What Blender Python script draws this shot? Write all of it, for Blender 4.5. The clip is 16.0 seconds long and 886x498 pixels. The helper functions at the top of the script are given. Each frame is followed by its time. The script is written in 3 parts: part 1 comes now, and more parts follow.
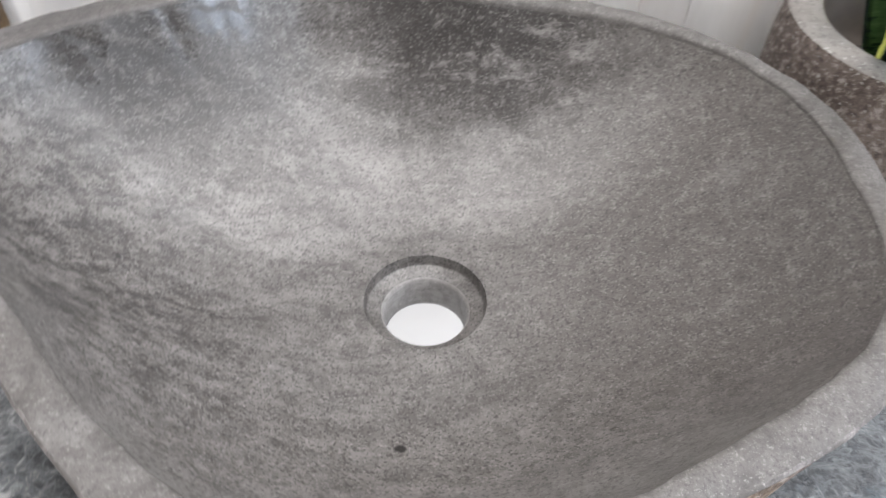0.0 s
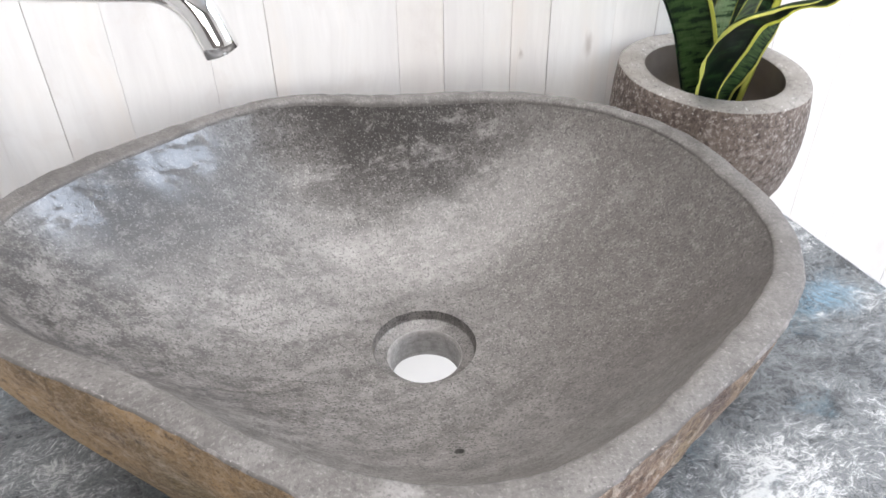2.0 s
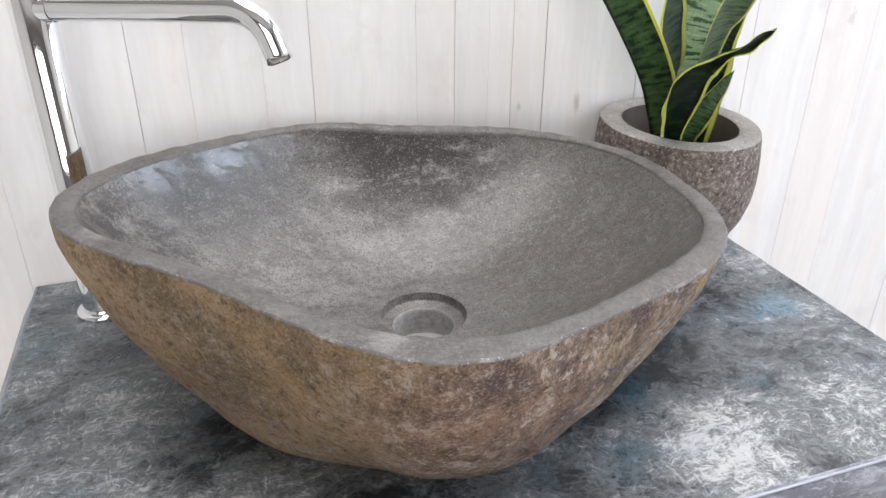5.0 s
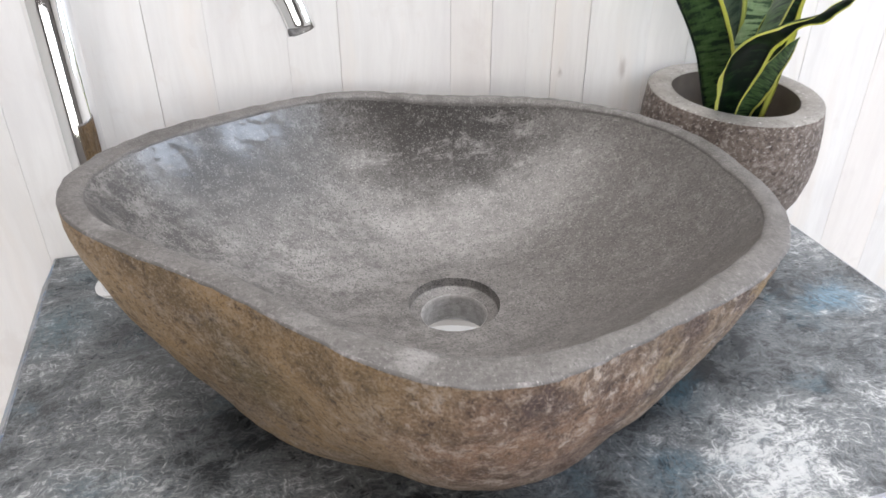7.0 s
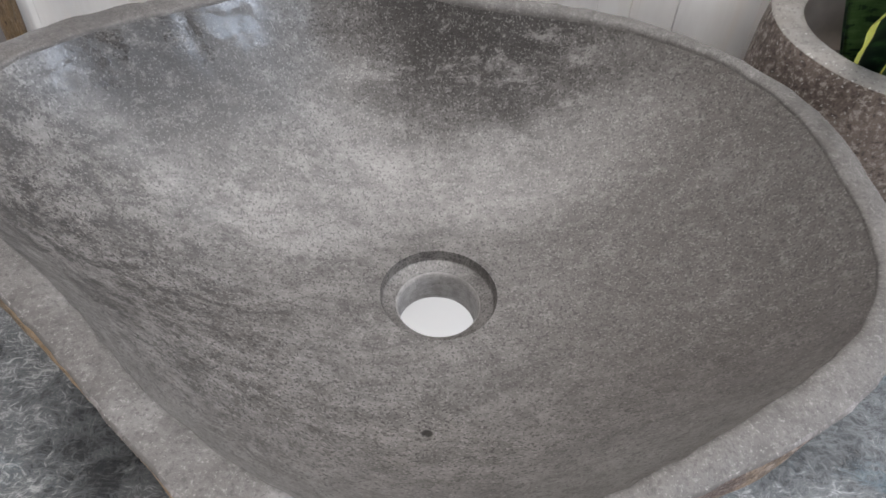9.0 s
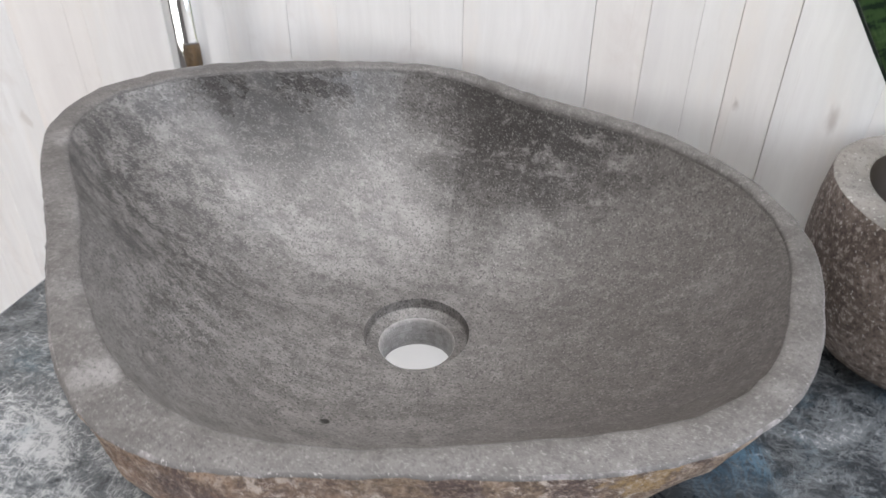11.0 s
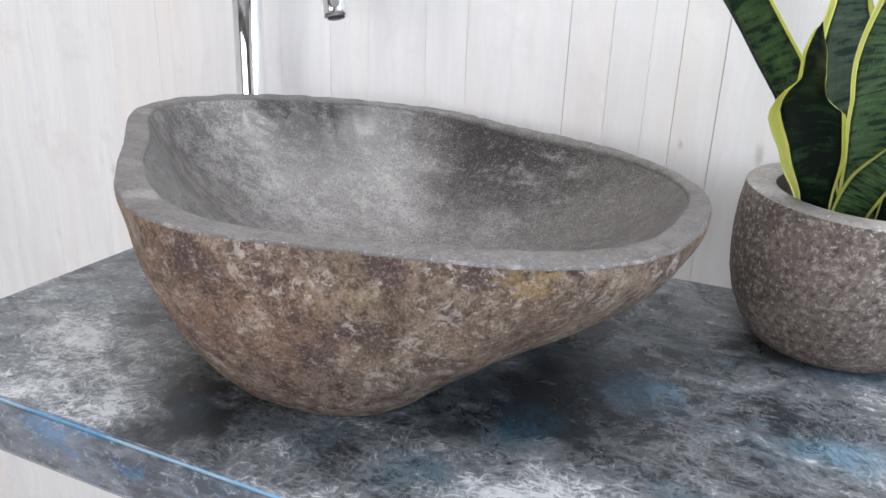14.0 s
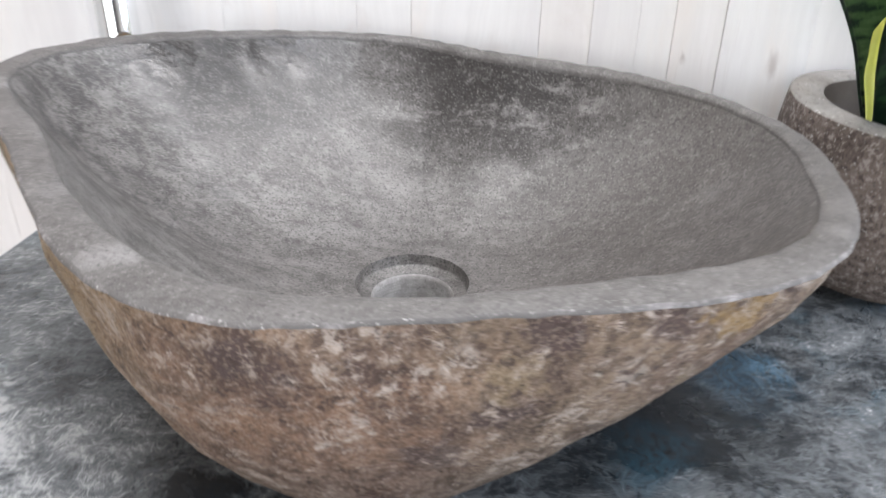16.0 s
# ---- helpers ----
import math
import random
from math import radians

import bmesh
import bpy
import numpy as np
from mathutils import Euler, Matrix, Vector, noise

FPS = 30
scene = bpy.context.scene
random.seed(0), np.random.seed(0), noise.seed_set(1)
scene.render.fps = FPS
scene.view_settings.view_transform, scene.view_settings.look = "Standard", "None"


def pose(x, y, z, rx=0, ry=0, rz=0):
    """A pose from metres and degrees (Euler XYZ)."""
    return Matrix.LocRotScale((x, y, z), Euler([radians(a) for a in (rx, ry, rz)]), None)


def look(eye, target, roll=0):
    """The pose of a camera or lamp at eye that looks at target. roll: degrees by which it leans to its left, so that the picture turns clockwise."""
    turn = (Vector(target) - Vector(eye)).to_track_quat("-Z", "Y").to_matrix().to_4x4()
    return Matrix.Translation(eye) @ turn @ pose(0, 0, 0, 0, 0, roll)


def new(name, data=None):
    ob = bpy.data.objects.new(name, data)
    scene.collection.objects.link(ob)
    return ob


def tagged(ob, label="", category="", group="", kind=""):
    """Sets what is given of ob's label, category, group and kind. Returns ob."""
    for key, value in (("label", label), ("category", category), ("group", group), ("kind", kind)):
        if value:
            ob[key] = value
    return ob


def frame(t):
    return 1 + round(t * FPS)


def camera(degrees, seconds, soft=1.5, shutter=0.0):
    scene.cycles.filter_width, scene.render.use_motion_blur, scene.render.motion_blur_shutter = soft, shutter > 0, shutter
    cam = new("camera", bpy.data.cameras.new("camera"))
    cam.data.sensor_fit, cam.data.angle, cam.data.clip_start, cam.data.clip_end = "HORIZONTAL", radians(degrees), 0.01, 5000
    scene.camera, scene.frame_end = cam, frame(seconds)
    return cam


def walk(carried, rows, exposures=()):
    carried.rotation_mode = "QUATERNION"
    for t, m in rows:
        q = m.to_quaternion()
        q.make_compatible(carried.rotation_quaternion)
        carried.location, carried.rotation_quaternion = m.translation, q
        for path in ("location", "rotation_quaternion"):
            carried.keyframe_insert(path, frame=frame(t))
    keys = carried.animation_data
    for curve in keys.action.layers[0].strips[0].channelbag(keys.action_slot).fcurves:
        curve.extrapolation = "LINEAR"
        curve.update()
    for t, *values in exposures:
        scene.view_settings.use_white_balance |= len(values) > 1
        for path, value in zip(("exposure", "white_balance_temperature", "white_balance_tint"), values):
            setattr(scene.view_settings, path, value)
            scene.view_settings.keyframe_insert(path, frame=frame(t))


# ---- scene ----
cam = camera(61.6, 16.0, soft=1.5, shutter=0.5)
PATH = [
    (0, (0.272, 0.242, 0.346), (0.388, 1.633, -1.086), 1.6),
    (0.5, (0.244, 0.238, 0.358), (0.568, 1.647, -1.025), 0.6),
    (1, (0.196, 0.217, 0.362), (0.713, 1.626, -0.959), 0.1),
    (1.5, (0.173, 0.202, 0.364), (0.768, 1.647, -0.885), 0.1),
    (2, (0.173, 0.173, 0.369), (0.747, 1.681, -0.813), -1.0),
    (2.5, (0.169, 0.13, 0.379), (0.717, 1.705, -0.726), -1.1),
    (3, (0.154, 0.088, 0.379), (0.692, 1.707, -0.665), -1.2),
    (3.5, (0.143, 0.054, 0.369), (0.72, 1.704, -0.603), -0.5),
    (4, (0.144, 0.035, 0.351), (0.728, 1.722, -0.551), -0.3),
    (4.2, (0.142, 0.035, 0.345), (0.722, 1.722, -0.559), -0.1),
    (6.5, (0.148, 0.04, 0.345), (0.667, 1.721, -0.606), -0.4),
    (7, (0.155, 0.081, 0.352), (0.627, 1.724, -0.686), -0.1),
    (7.5, (0.175, 0.115, 0.356), (0.616, 1.704, -0.776), 0.2),
    (8, (0.207, 0.157, 0.36), (0.552, 1.692, -0.873), 1.1),
    (8.5, (0.236, 0.204, 0.358), (0.487, 1.651, -1.0), 2.7),
    (9, (0.244, 0.23, 0.358), (0.454, 1.609, -1.075), 3.9),
    (9.2, (0.248, 0.235, 0.358), (0.433, 1.598, -1.094), 3.3),
    (11.3, (0.429, 0.156, 0.347), (-0.149, 1.736, -0.735), 0.8),
    (11.5, (0.436, 0.146, 0.343), (-0.161, 1.745, -0.699), 0.9),
    (12, (0.466, 0.119, 0.34), (-0.183, 1.762, -0.597), 1.6),
    (12.5, (0.493, 0.094, 0.326), (-0.229, 1.768, -0.498), 2.1),
    (13, (0.508, 0.065, 0.298), (-0.229, 1.774, -0.434), 3.1),
    (13.5, (0.516, 0.046, 0.28), (-0.223, 1.774, -0.403), 2.5),
    (14, (0.525, 0.033, 0.258), (-0.218, 1.759, -0.425), 2.2),
    (14.5, (0.519, 0.03, 0.269), (-0.23, 1.75, -0.423), 2.4),
    (15, (0.492, 0.052, 0.283), (-0.17, 1.777, -0.48), 2.7),
    (15.5, (0.429, 0.079, 0.273), (-0.078, 1.827, -0.556), 2.2),
    (16, (0.351, 0.131, 0.258), (0.124, 1.887, -0.673), 1.2),
]
walk(cam, [(t, look(eye, target, roll)) for t, eye, target, roll in PATH],
     exposures=[(0.0, 0.37, 6590, 10), (1.0, 0.52, 6590, 10), (2.0, 0.46, 6610, 10), (3.0, 0.20, 6610, 10), (4.2, 0.13, 6610, 10), (6.3, 0.18, 6610, 10), (7.0, 0.21, 6640, 10), (7.5, 0.20, 6640, 10),
                (8.5, 0.10, 6610, 10), (9.2, 0.02, 6590, 10), (11.3, 0.13, 6540, 10), (12.5, 0.15, 6490, 10), (13.5, 0.12, 6350, 10), (14.5, 0.14, 6350, 10), (15.0, 0.11, 6400, 10), (16.0, 0.37, 6450, 10)])

# ---- light: overcast daylight from a wide window beside the counter and one behind the camera ----
world = bpy.data.worlds.new("world")
scene.world = world
world.use_nodes = True
_n = world.node_tree.nodes
_sky = _n.new("ShaderNodeTexSky")
_sky.sky_type, _sky.sun_disc = "NISHITA", False
_sky.sun_elevation, _sky.sun_rotation = radians(38), radians(80)
_n["Background"].inputs["Strength"].default_value = 0.12
world.node_tree.links.new(_sky.outputs["Color"], _n["Background"].inputs["Color"])


def window_light(name, m, w, h, power, colour):
    lamp = bpy.data.lights.new(name, "AREA")
    lamp.shape, lamp.size, lamp.size_y, lamp.energy, lamp.color = "RECTANGLE", w, h, power, colour
    ob = new(name, lamp)
    ob.matrix_world = m
    return ob


# room: back wall y = 0.72, counter top z = 0
X0, X1, Y0, Y1, Z0, Z1 = -1.9, 2.1, -2.3, 0.72, -0.86, 1.60
WIN_A = (-0.60, 0.40, 0.45, 1.50)      # y0, y1, z0, z1 in the wall x = X1
WIN_B = (-1.2, 0.7, 0.05, 1.35)         # x0, x1, z0, z1 in the wall y = Y0
window_light("window_light", look((X1 - 0.02, -0.10, 0.98), (X1 - 1, -0.05, 0.70)), 0.95, 1.0, 20, (0.72, 0.83, 1.0))
window_light("window_light", look((-0.25, Y0 + 0.02, 0.7), (-0.20, Y0 + 1, 0.66)), 1.8, 1.2, 30, (1.0, 0.965, 0.945))
window_light("skylight", look((0.64, 0.30, Z1 - 0.01), (0.64, 0.301, 0.0)), 1.60, 0.90, 31, (1.0, 0.975, 0.985))


# ---- materials ----
class Nodes:
    """A short way to write a node tree."""

    def __init__(self, name):
        self.mat = bpy.data.materials.new(name)
        self.mat.use_nodes = True
        self.t = self.mat.node_tree
        self.bsdf = self.t.nodes["Principled BSDF"]
        self.co = self.t.nodes.new("ShaderNodeTexCoord").outputs["Object"]

    def put(self, sock, v):
        if isinstance(v, bpy.types.NodeSocket):
            self.t.links.new(v, sock)
        else:
            sock.default_value = v

    def node(self, kind, out=0, **ins):
        n = self.t.nodes.new(kind)
        for k, v in ins.items():
            self.put(n.inputs[k.replace("_", " ")], v)
        return n.outputs[out]

    def noise(self, scale, detail=4.0, rough=0.55, co=None, dist=0.0, colour=False):
        n = self.t.nodes.new("ShaderNodeTexNoise")
        self.put(n.inputs["Vector"], co or self.co)
        for k, v in (("Scale", scale), ("Detail", detail), ("Roughness", rough), ("Distortion", dist)):
            n.inputs[k].default_value = v
        return n.outputs["Color" if colour else "Fac"]

    def voronoi(self, scale, co=None, feature="F1", out="Distance"):
        n = self.t.nodes.new("ShaderNodeTexVoronoi")
        n.feature = feature
        self.put(n.inputs["Vector"], co or self.co)
        n.inputs["Scale"].default_value = scale
        return n.outputs[out]

    def step(self, v, lo, hi, a=0.0, b=1.0):
        n = self.t.nodes.new("ShaderNodeMapRange")
        n.interpolation_type = "SMOOTHSTEP"
        for k, x in zip(range(5), (v, lo, hi, a, b)):
            self.put(n.inputs[k], x)
        return n.outputs[0]

    def math(self, op, a, b=0.0):
        n = self.t.nodes.new("ShaderNodeMath")
        n.operation = op
        self.put(n.inputs[0], a)
        self.put(n.inputs[1], b)
        return n.outputs[0]

    def mix(self, f, a, b, blend="MIX"):
        n = self.t.nodes.new("ShaderNodeMix")
        n.data_type, n.blend_type = "RGBA", blend
        self.put(n.inputs[0], f)
        for k, c in ((6, a), (7, b)):
            self.put(n.inputs[k], c if isinstance(c, bpy.types.NodeSocket) else (*c, 1.0))
        return n.outputs[2]

    def stretch(self, sx, sy, sz, rz=0.0, co=None, rx=0.0, ry=0.0):
        n = self.t.nodes.new("ShaderNodeMapping")
        self.put(n.inputs["Vector"], co or self.co)
        n.inputs["Scale"].default_value = (sx, sy, sz)
        n.inputs["Rotation"].default_value = (radians(rx), radians(ry), radians(rz))
        return n.outputs[0]

    def warp(self, amount, scale, co=None):
        """Coordinates pushed about by a noise."""
        co = co or self.co
        n = self.t.nodes.new("ShaderNodeVectorMath")
        n.operation = "MULTIPLY_ADD"
        c = self.t.nodes.new("ShaderNodeVectorMath")
        c.operation = "SUBTRACT"
        self.put(c.inputs[0], self.noise(scale, 3.0, 0.55, co, colour=True))
        c.inputs[1].default_value = (0.5, 0.5, 0.5)
        self.put(n.inputs[0], c.outputs[0])
        n.inputs[1].default_value = (amount * 1.6,) * 3
        self.put(n.inputs[2], co)
        return n.outputs[0]

    def blob(self, x, y, r, z=None, soft=0.5, co=None, sz=1.0):
        """1 within r of a place, fading outwards."""
        n = self.t.nodes.new("ShaderNodeVectorMath")
        n.operation = "DISTANCE"
        self.put(n.inputs[0], co if co is not None else self.co)
        n.inputs[1].default_value = (x, y, z or 0.0)
        return self.step(n.outputs["Value"], r, r * soft)

    def bump(self, h, strength, distance=0.001, normal=None):
        n = self.t.nodes.new("ShaderNodeBump")
        n.inputs["Strength"].default_value = strength
        n.inputs["Distance"].default_value = distance
        self.put(n.inputs["Height"], h)
        if normal is not None:
            self.put(n.inputs["Normal"], normal)
        return n.outputs[0]

    def done(self, colour, rough=0.5, metal=0.0, normal=None, **more):
        self.put(self.bsdf.inputs["Base Color"], colour if isinstance(colour, bpy.types.NodeSocket) else (*colour, 1.0))
        self.put(self.bsdf.inputs["Roughness"], rough)
        self.put(self.bsdf.inputs["Metallic"], metal)
        if normal is not None:
            self.put(self.bsdf.inputs["Normal"], normal)
        for k, v in more.items():
            self.put(self.bsdf.inputs[k.replace("_", " ")], v)
        return self.mat


def stone_speckle(n, colour, white=0.5, dark=0.5, scale=1.0):
    """Crystals and dark grains of an andesite river stone."""
    w = n.step(n.noise(620 * scale, 2, 0.6), 0.62, 0.72)
    k = n.step(n.noise(1.0, 2, 0.6, n.stretch(560 * scale, 560 * scale, 560 * scale, 31)), 0.62, 0.72)
    colour = n.mix(n.math("MULTIPLY", k, dark), colour, (0.035, 0.033, 0.032))
    return n.mix(n.math("MULTIPLY", w, white), colour, (0.52, 0.51, 0.49)), w, k


def mat_bowl():
    n = Nodes("honed_grey_stone")
    big = n.noise(9, 6, 0.66, n.warp(0.05, 7))
    mid = n.noise(60, 8, 0.74, n.warp(0.012, 40))
    grain = n.noise(640, 2, 0.5)
    dust = n.noise(1.0, 2, 0.5, n.stretch(780, 780, 780, 37))
    mottle = n.noise(190, 5, 0.75)
    streak = n.noise(1.0, 7, 0.74, n.stretch(15, 68, 55, 28, n.warp(0.022, 18)))
    brush = n.noise(1.0, 8, 0.74, n.stretch(24, 105, 85, 34, n.warp(0.014, 26)))
    c = n.mix(n.step(mid, 0.34, 0.66), (0.080, 0.075, 0.070), (0.148, 0.140, 0.133))
    c = n.mix(n.math("MULTIPLY", n.step(big, 0.50, 0.68), 0.35), c, (0.165, 0.158, 0.152))
    c = n.mix(n.math("MULTIPLY", n.step(big, 0.48, 0.36), 0.40), c, (0.062, 0.057, 0.053))
    # right wall: its brownish tone, and its shade put into the colour
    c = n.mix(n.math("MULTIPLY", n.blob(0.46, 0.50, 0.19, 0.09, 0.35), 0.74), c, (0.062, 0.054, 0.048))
    rubbed = n.blob(0.17, 0.54, 0.20, 0.09, 0.45)
    worn = n.math("ADD", n.math("MULTIPLY", rubbed, 0.6), 0.4)
    c = n.mix(n.math("MULTIPLY", n.math("MULTIPLY", n.step(brush, 0.49, 0.37), worn), 0.62), c, (0.047, 0.043, 0.040))
    c = n.mix(n.math("MULTIPLY", n.math("MULTIPLY", n.step(streak, 0.50, 0.38), rubbed), 0.62), c, (0.040, 0.037, 0.035))
    c = n.mix(n.math("MULTIPLY", n.math("MULTIPLY", n.step(streak, 0.52, 0.64), rubbed), 0.28), c, (0.225, 0.219, 0.213))
    c = n.mix(n.math("MULTIPLY", n.math("MULTIPLY", n.step(brush, 0.52, 0.64), worn), 0.50), c, (0.205, 0.198, 0.191))
    # dark stain of the back wall, its missing reflection put into the colour too
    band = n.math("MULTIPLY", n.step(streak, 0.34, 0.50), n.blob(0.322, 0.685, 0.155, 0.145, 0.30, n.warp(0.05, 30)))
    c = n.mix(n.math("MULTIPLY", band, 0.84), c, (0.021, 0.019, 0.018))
    # dark streaks of the left wall
    dark_streak = n.math("MULTIPLY", n.step(streak, 0.42, 0.52), n.blob(0.140, 0.620, 0.090, 0.135, 0.5))
    c = n.mix(n.math("MULTIPLY", dark_streak, 0.85), c, (0.030, 0.028, 0.027))
    dark_streak = n.math("MULTIPLY", n.step(brush, 0.53, 0.42), n.blob(0.10, 0.50, 0.12, 0.11, 0.35))
    c = n.mix(n.math("MULTIPLY", dark_streak, 0.75), c, (0.036, 0.034, 0.033))
    # streaky patches that darken the left wall between its glossy spots
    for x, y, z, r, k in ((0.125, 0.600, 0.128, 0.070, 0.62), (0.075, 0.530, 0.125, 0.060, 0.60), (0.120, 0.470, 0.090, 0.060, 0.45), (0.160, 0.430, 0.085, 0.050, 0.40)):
        dark_streak = n.math("MULTIPLY", n.step(brush, 0.54, 0.42), n.blob(x, y, r, z, 0.4, n.warp(0.03, 30)))
        c = n.mix(n.math("MULTIPLY", dark_streak, k), c, (0.028, 0.026, 0.025))
    # crystals and dark grains
    c = n.mix(n.math("MULTIPLY", n.step(mottle, 0.47, 0.36), 0.65), c, (0.044, 0.039, 0.035))
    c = n.mix(n.math("MULTIPLY", n.step(mottle, 0.54, 0.64), 0.42), c, (0.200, 0.192, 0.184))
    c = n.mix(n.math("MULTIPLY", n.step(grain, 0.45, 0.37), 0.78), c, (0.022, 0.020, 0.018))
    c = n.mix(n.math("MULTIPLY", n.step(dust, 0.58, 0.68), 0.36), c, (0.32, 0.31, 0.30))
    # chalky marks
    for x, y, z, r, k in ((0.211, 0.642, 0.128, 0.014, 0.5), (0.121, 0.567, 0.104, 0.020, 0.18), (0.10, 0.575, 0.125, 0.024, 0.14), (0.15, 0.545, 0.075, 0.030, 0.15), (0.455, 0.54, 0.085, 0.014, 0.25)):
        spot = n.math("MULTIPLY", n.blob(x, y, r, z, 0.2, n.warp(0.016, 70)), n.step(mid, 0.36, 0.60))
        c = n.mix(n.math("MULTIPLY", spot, k), c, (0.34, 0.335, 0.33))
    c = n.mix(n.blob(0.2693, 0.407, 0.0036, 0.0514, 0.6, n.warp(0.002, 300)), c, (0.010, 0.009, 0.008))
    rough = n.step(brush, 0.38, 0.62, 0.47, 0.41)
    shiny = n.math("MAXIMUM", n.blob(0.162, 0.632, 0.040, 0.140, 0.3, n.warp(0.02, 40)), n.blob(0.100, 0.592, 0.036, 0.142, 0.3, n.warp(0.02, 40)))
    rough = n.math("SUBTRACT", rough, n.math("MULTIPLY", n.math("MULTIPLY", shiny, n.step(brush, 0.44, 0.52)), 0.29))
    nb = n.bump(grain, 0.15, 0.0004)
    nb = n.bump(brush, 0.08, 0.003, nb)
    nb = n.bump(n.noise(1.0, 4, 0.6, n.stretch(16, 40, 38, 28)), 0.16, 0.004, nb)
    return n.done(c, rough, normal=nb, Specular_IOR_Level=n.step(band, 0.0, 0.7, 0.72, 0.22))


def mat_rim():
    n = Nodes("sawn_grey_stone_rim")
    mid = n.noise(70, 7, 0.72)
    fine = n.noise(480, 4, 0.8)
    c = n.mix(n.step(mid, 0.34, 0.66), (0.068, 0.063, 0.059), (0.118, 0.111, 0.106))
    c = n.mix(n.math("MULTIPLY", n.step(n.noise(16, 5, 0.6), 0.52, 0.70), 0.4), c, (0.175, 0.168, 0.163))
    for x, y, z, k in ((0.214, 0.331, 0.14, 0.32), (0.072, 0.478, 0.148, 0.25), (0.17, 0.365, 0.143, 0.15)):
        c = n.mix(n.math("MULTIPLY", n.blob(x, y, 0.014, z, 0.1, n.warp(0.018, 110)), k), c, (0.40, 0.392, 0.386))
    c = n.mix(n.math("MULTIPLY", n.step(fine, 0.48, 0.36), 0.75), c, (0.045, 0.042, 0.040))
    c = n.mix(n.math("MULTIPLY", n.step(fine, 0.56, 0.66), 0.42), c, (0.28, 0.272, 0.265))
    c, w, k = stone_speckle(n, c, 0.24, 0.6, 1.9)
    nb = n.bump(fine, 0.5, 0.0007)
    nb = n.bump(n.noise(45, 4), 0.4, 0.003, nb)
    return n.done(c, 0.52, normal=nb)


def mat_bruised():
    n = Nodes("bruised_pale_stone_edge")
    c = n.mix(n.step(n.noise(45, 6, 0.8), 0.46, 0.66), (0.10, 0.094, 0.09), (0.26, 0.246, 0.244))
    c, w, k = stone_speckle(n, c, 0.6, 0.6)
    return n.done(c, 0.6, normal=n.bump(n.noise(380, 4, 0.7), 0.6, 0.001))


# drilled stone, paled in its colour for the light from under the drain
def mat_drilled():
    n = Nodes("drilled_stone_with_bounce")
    c = n.mix(n.step(n.noise(140, 6, 0.75), 0.36, 0.64), (0.24, 0.232, 0.225), (0.37, 0.36, 0.352))
    c = n.mix(n.math("MULTIPLY", n.step(n.noise(1.0, 4, 0.6, n.stretch(30, 30, 900)), 0.5, 0.62), 0.4), c, (0.20, 0.192, 0.186))
    c, w, k = stone_speckle(n, c, 0.5, 0.5, 0.9)
    return n.done(c, 0.6, normal=n.bump(n.noise(380, 4, 0.7), 0.4, 0.0008))


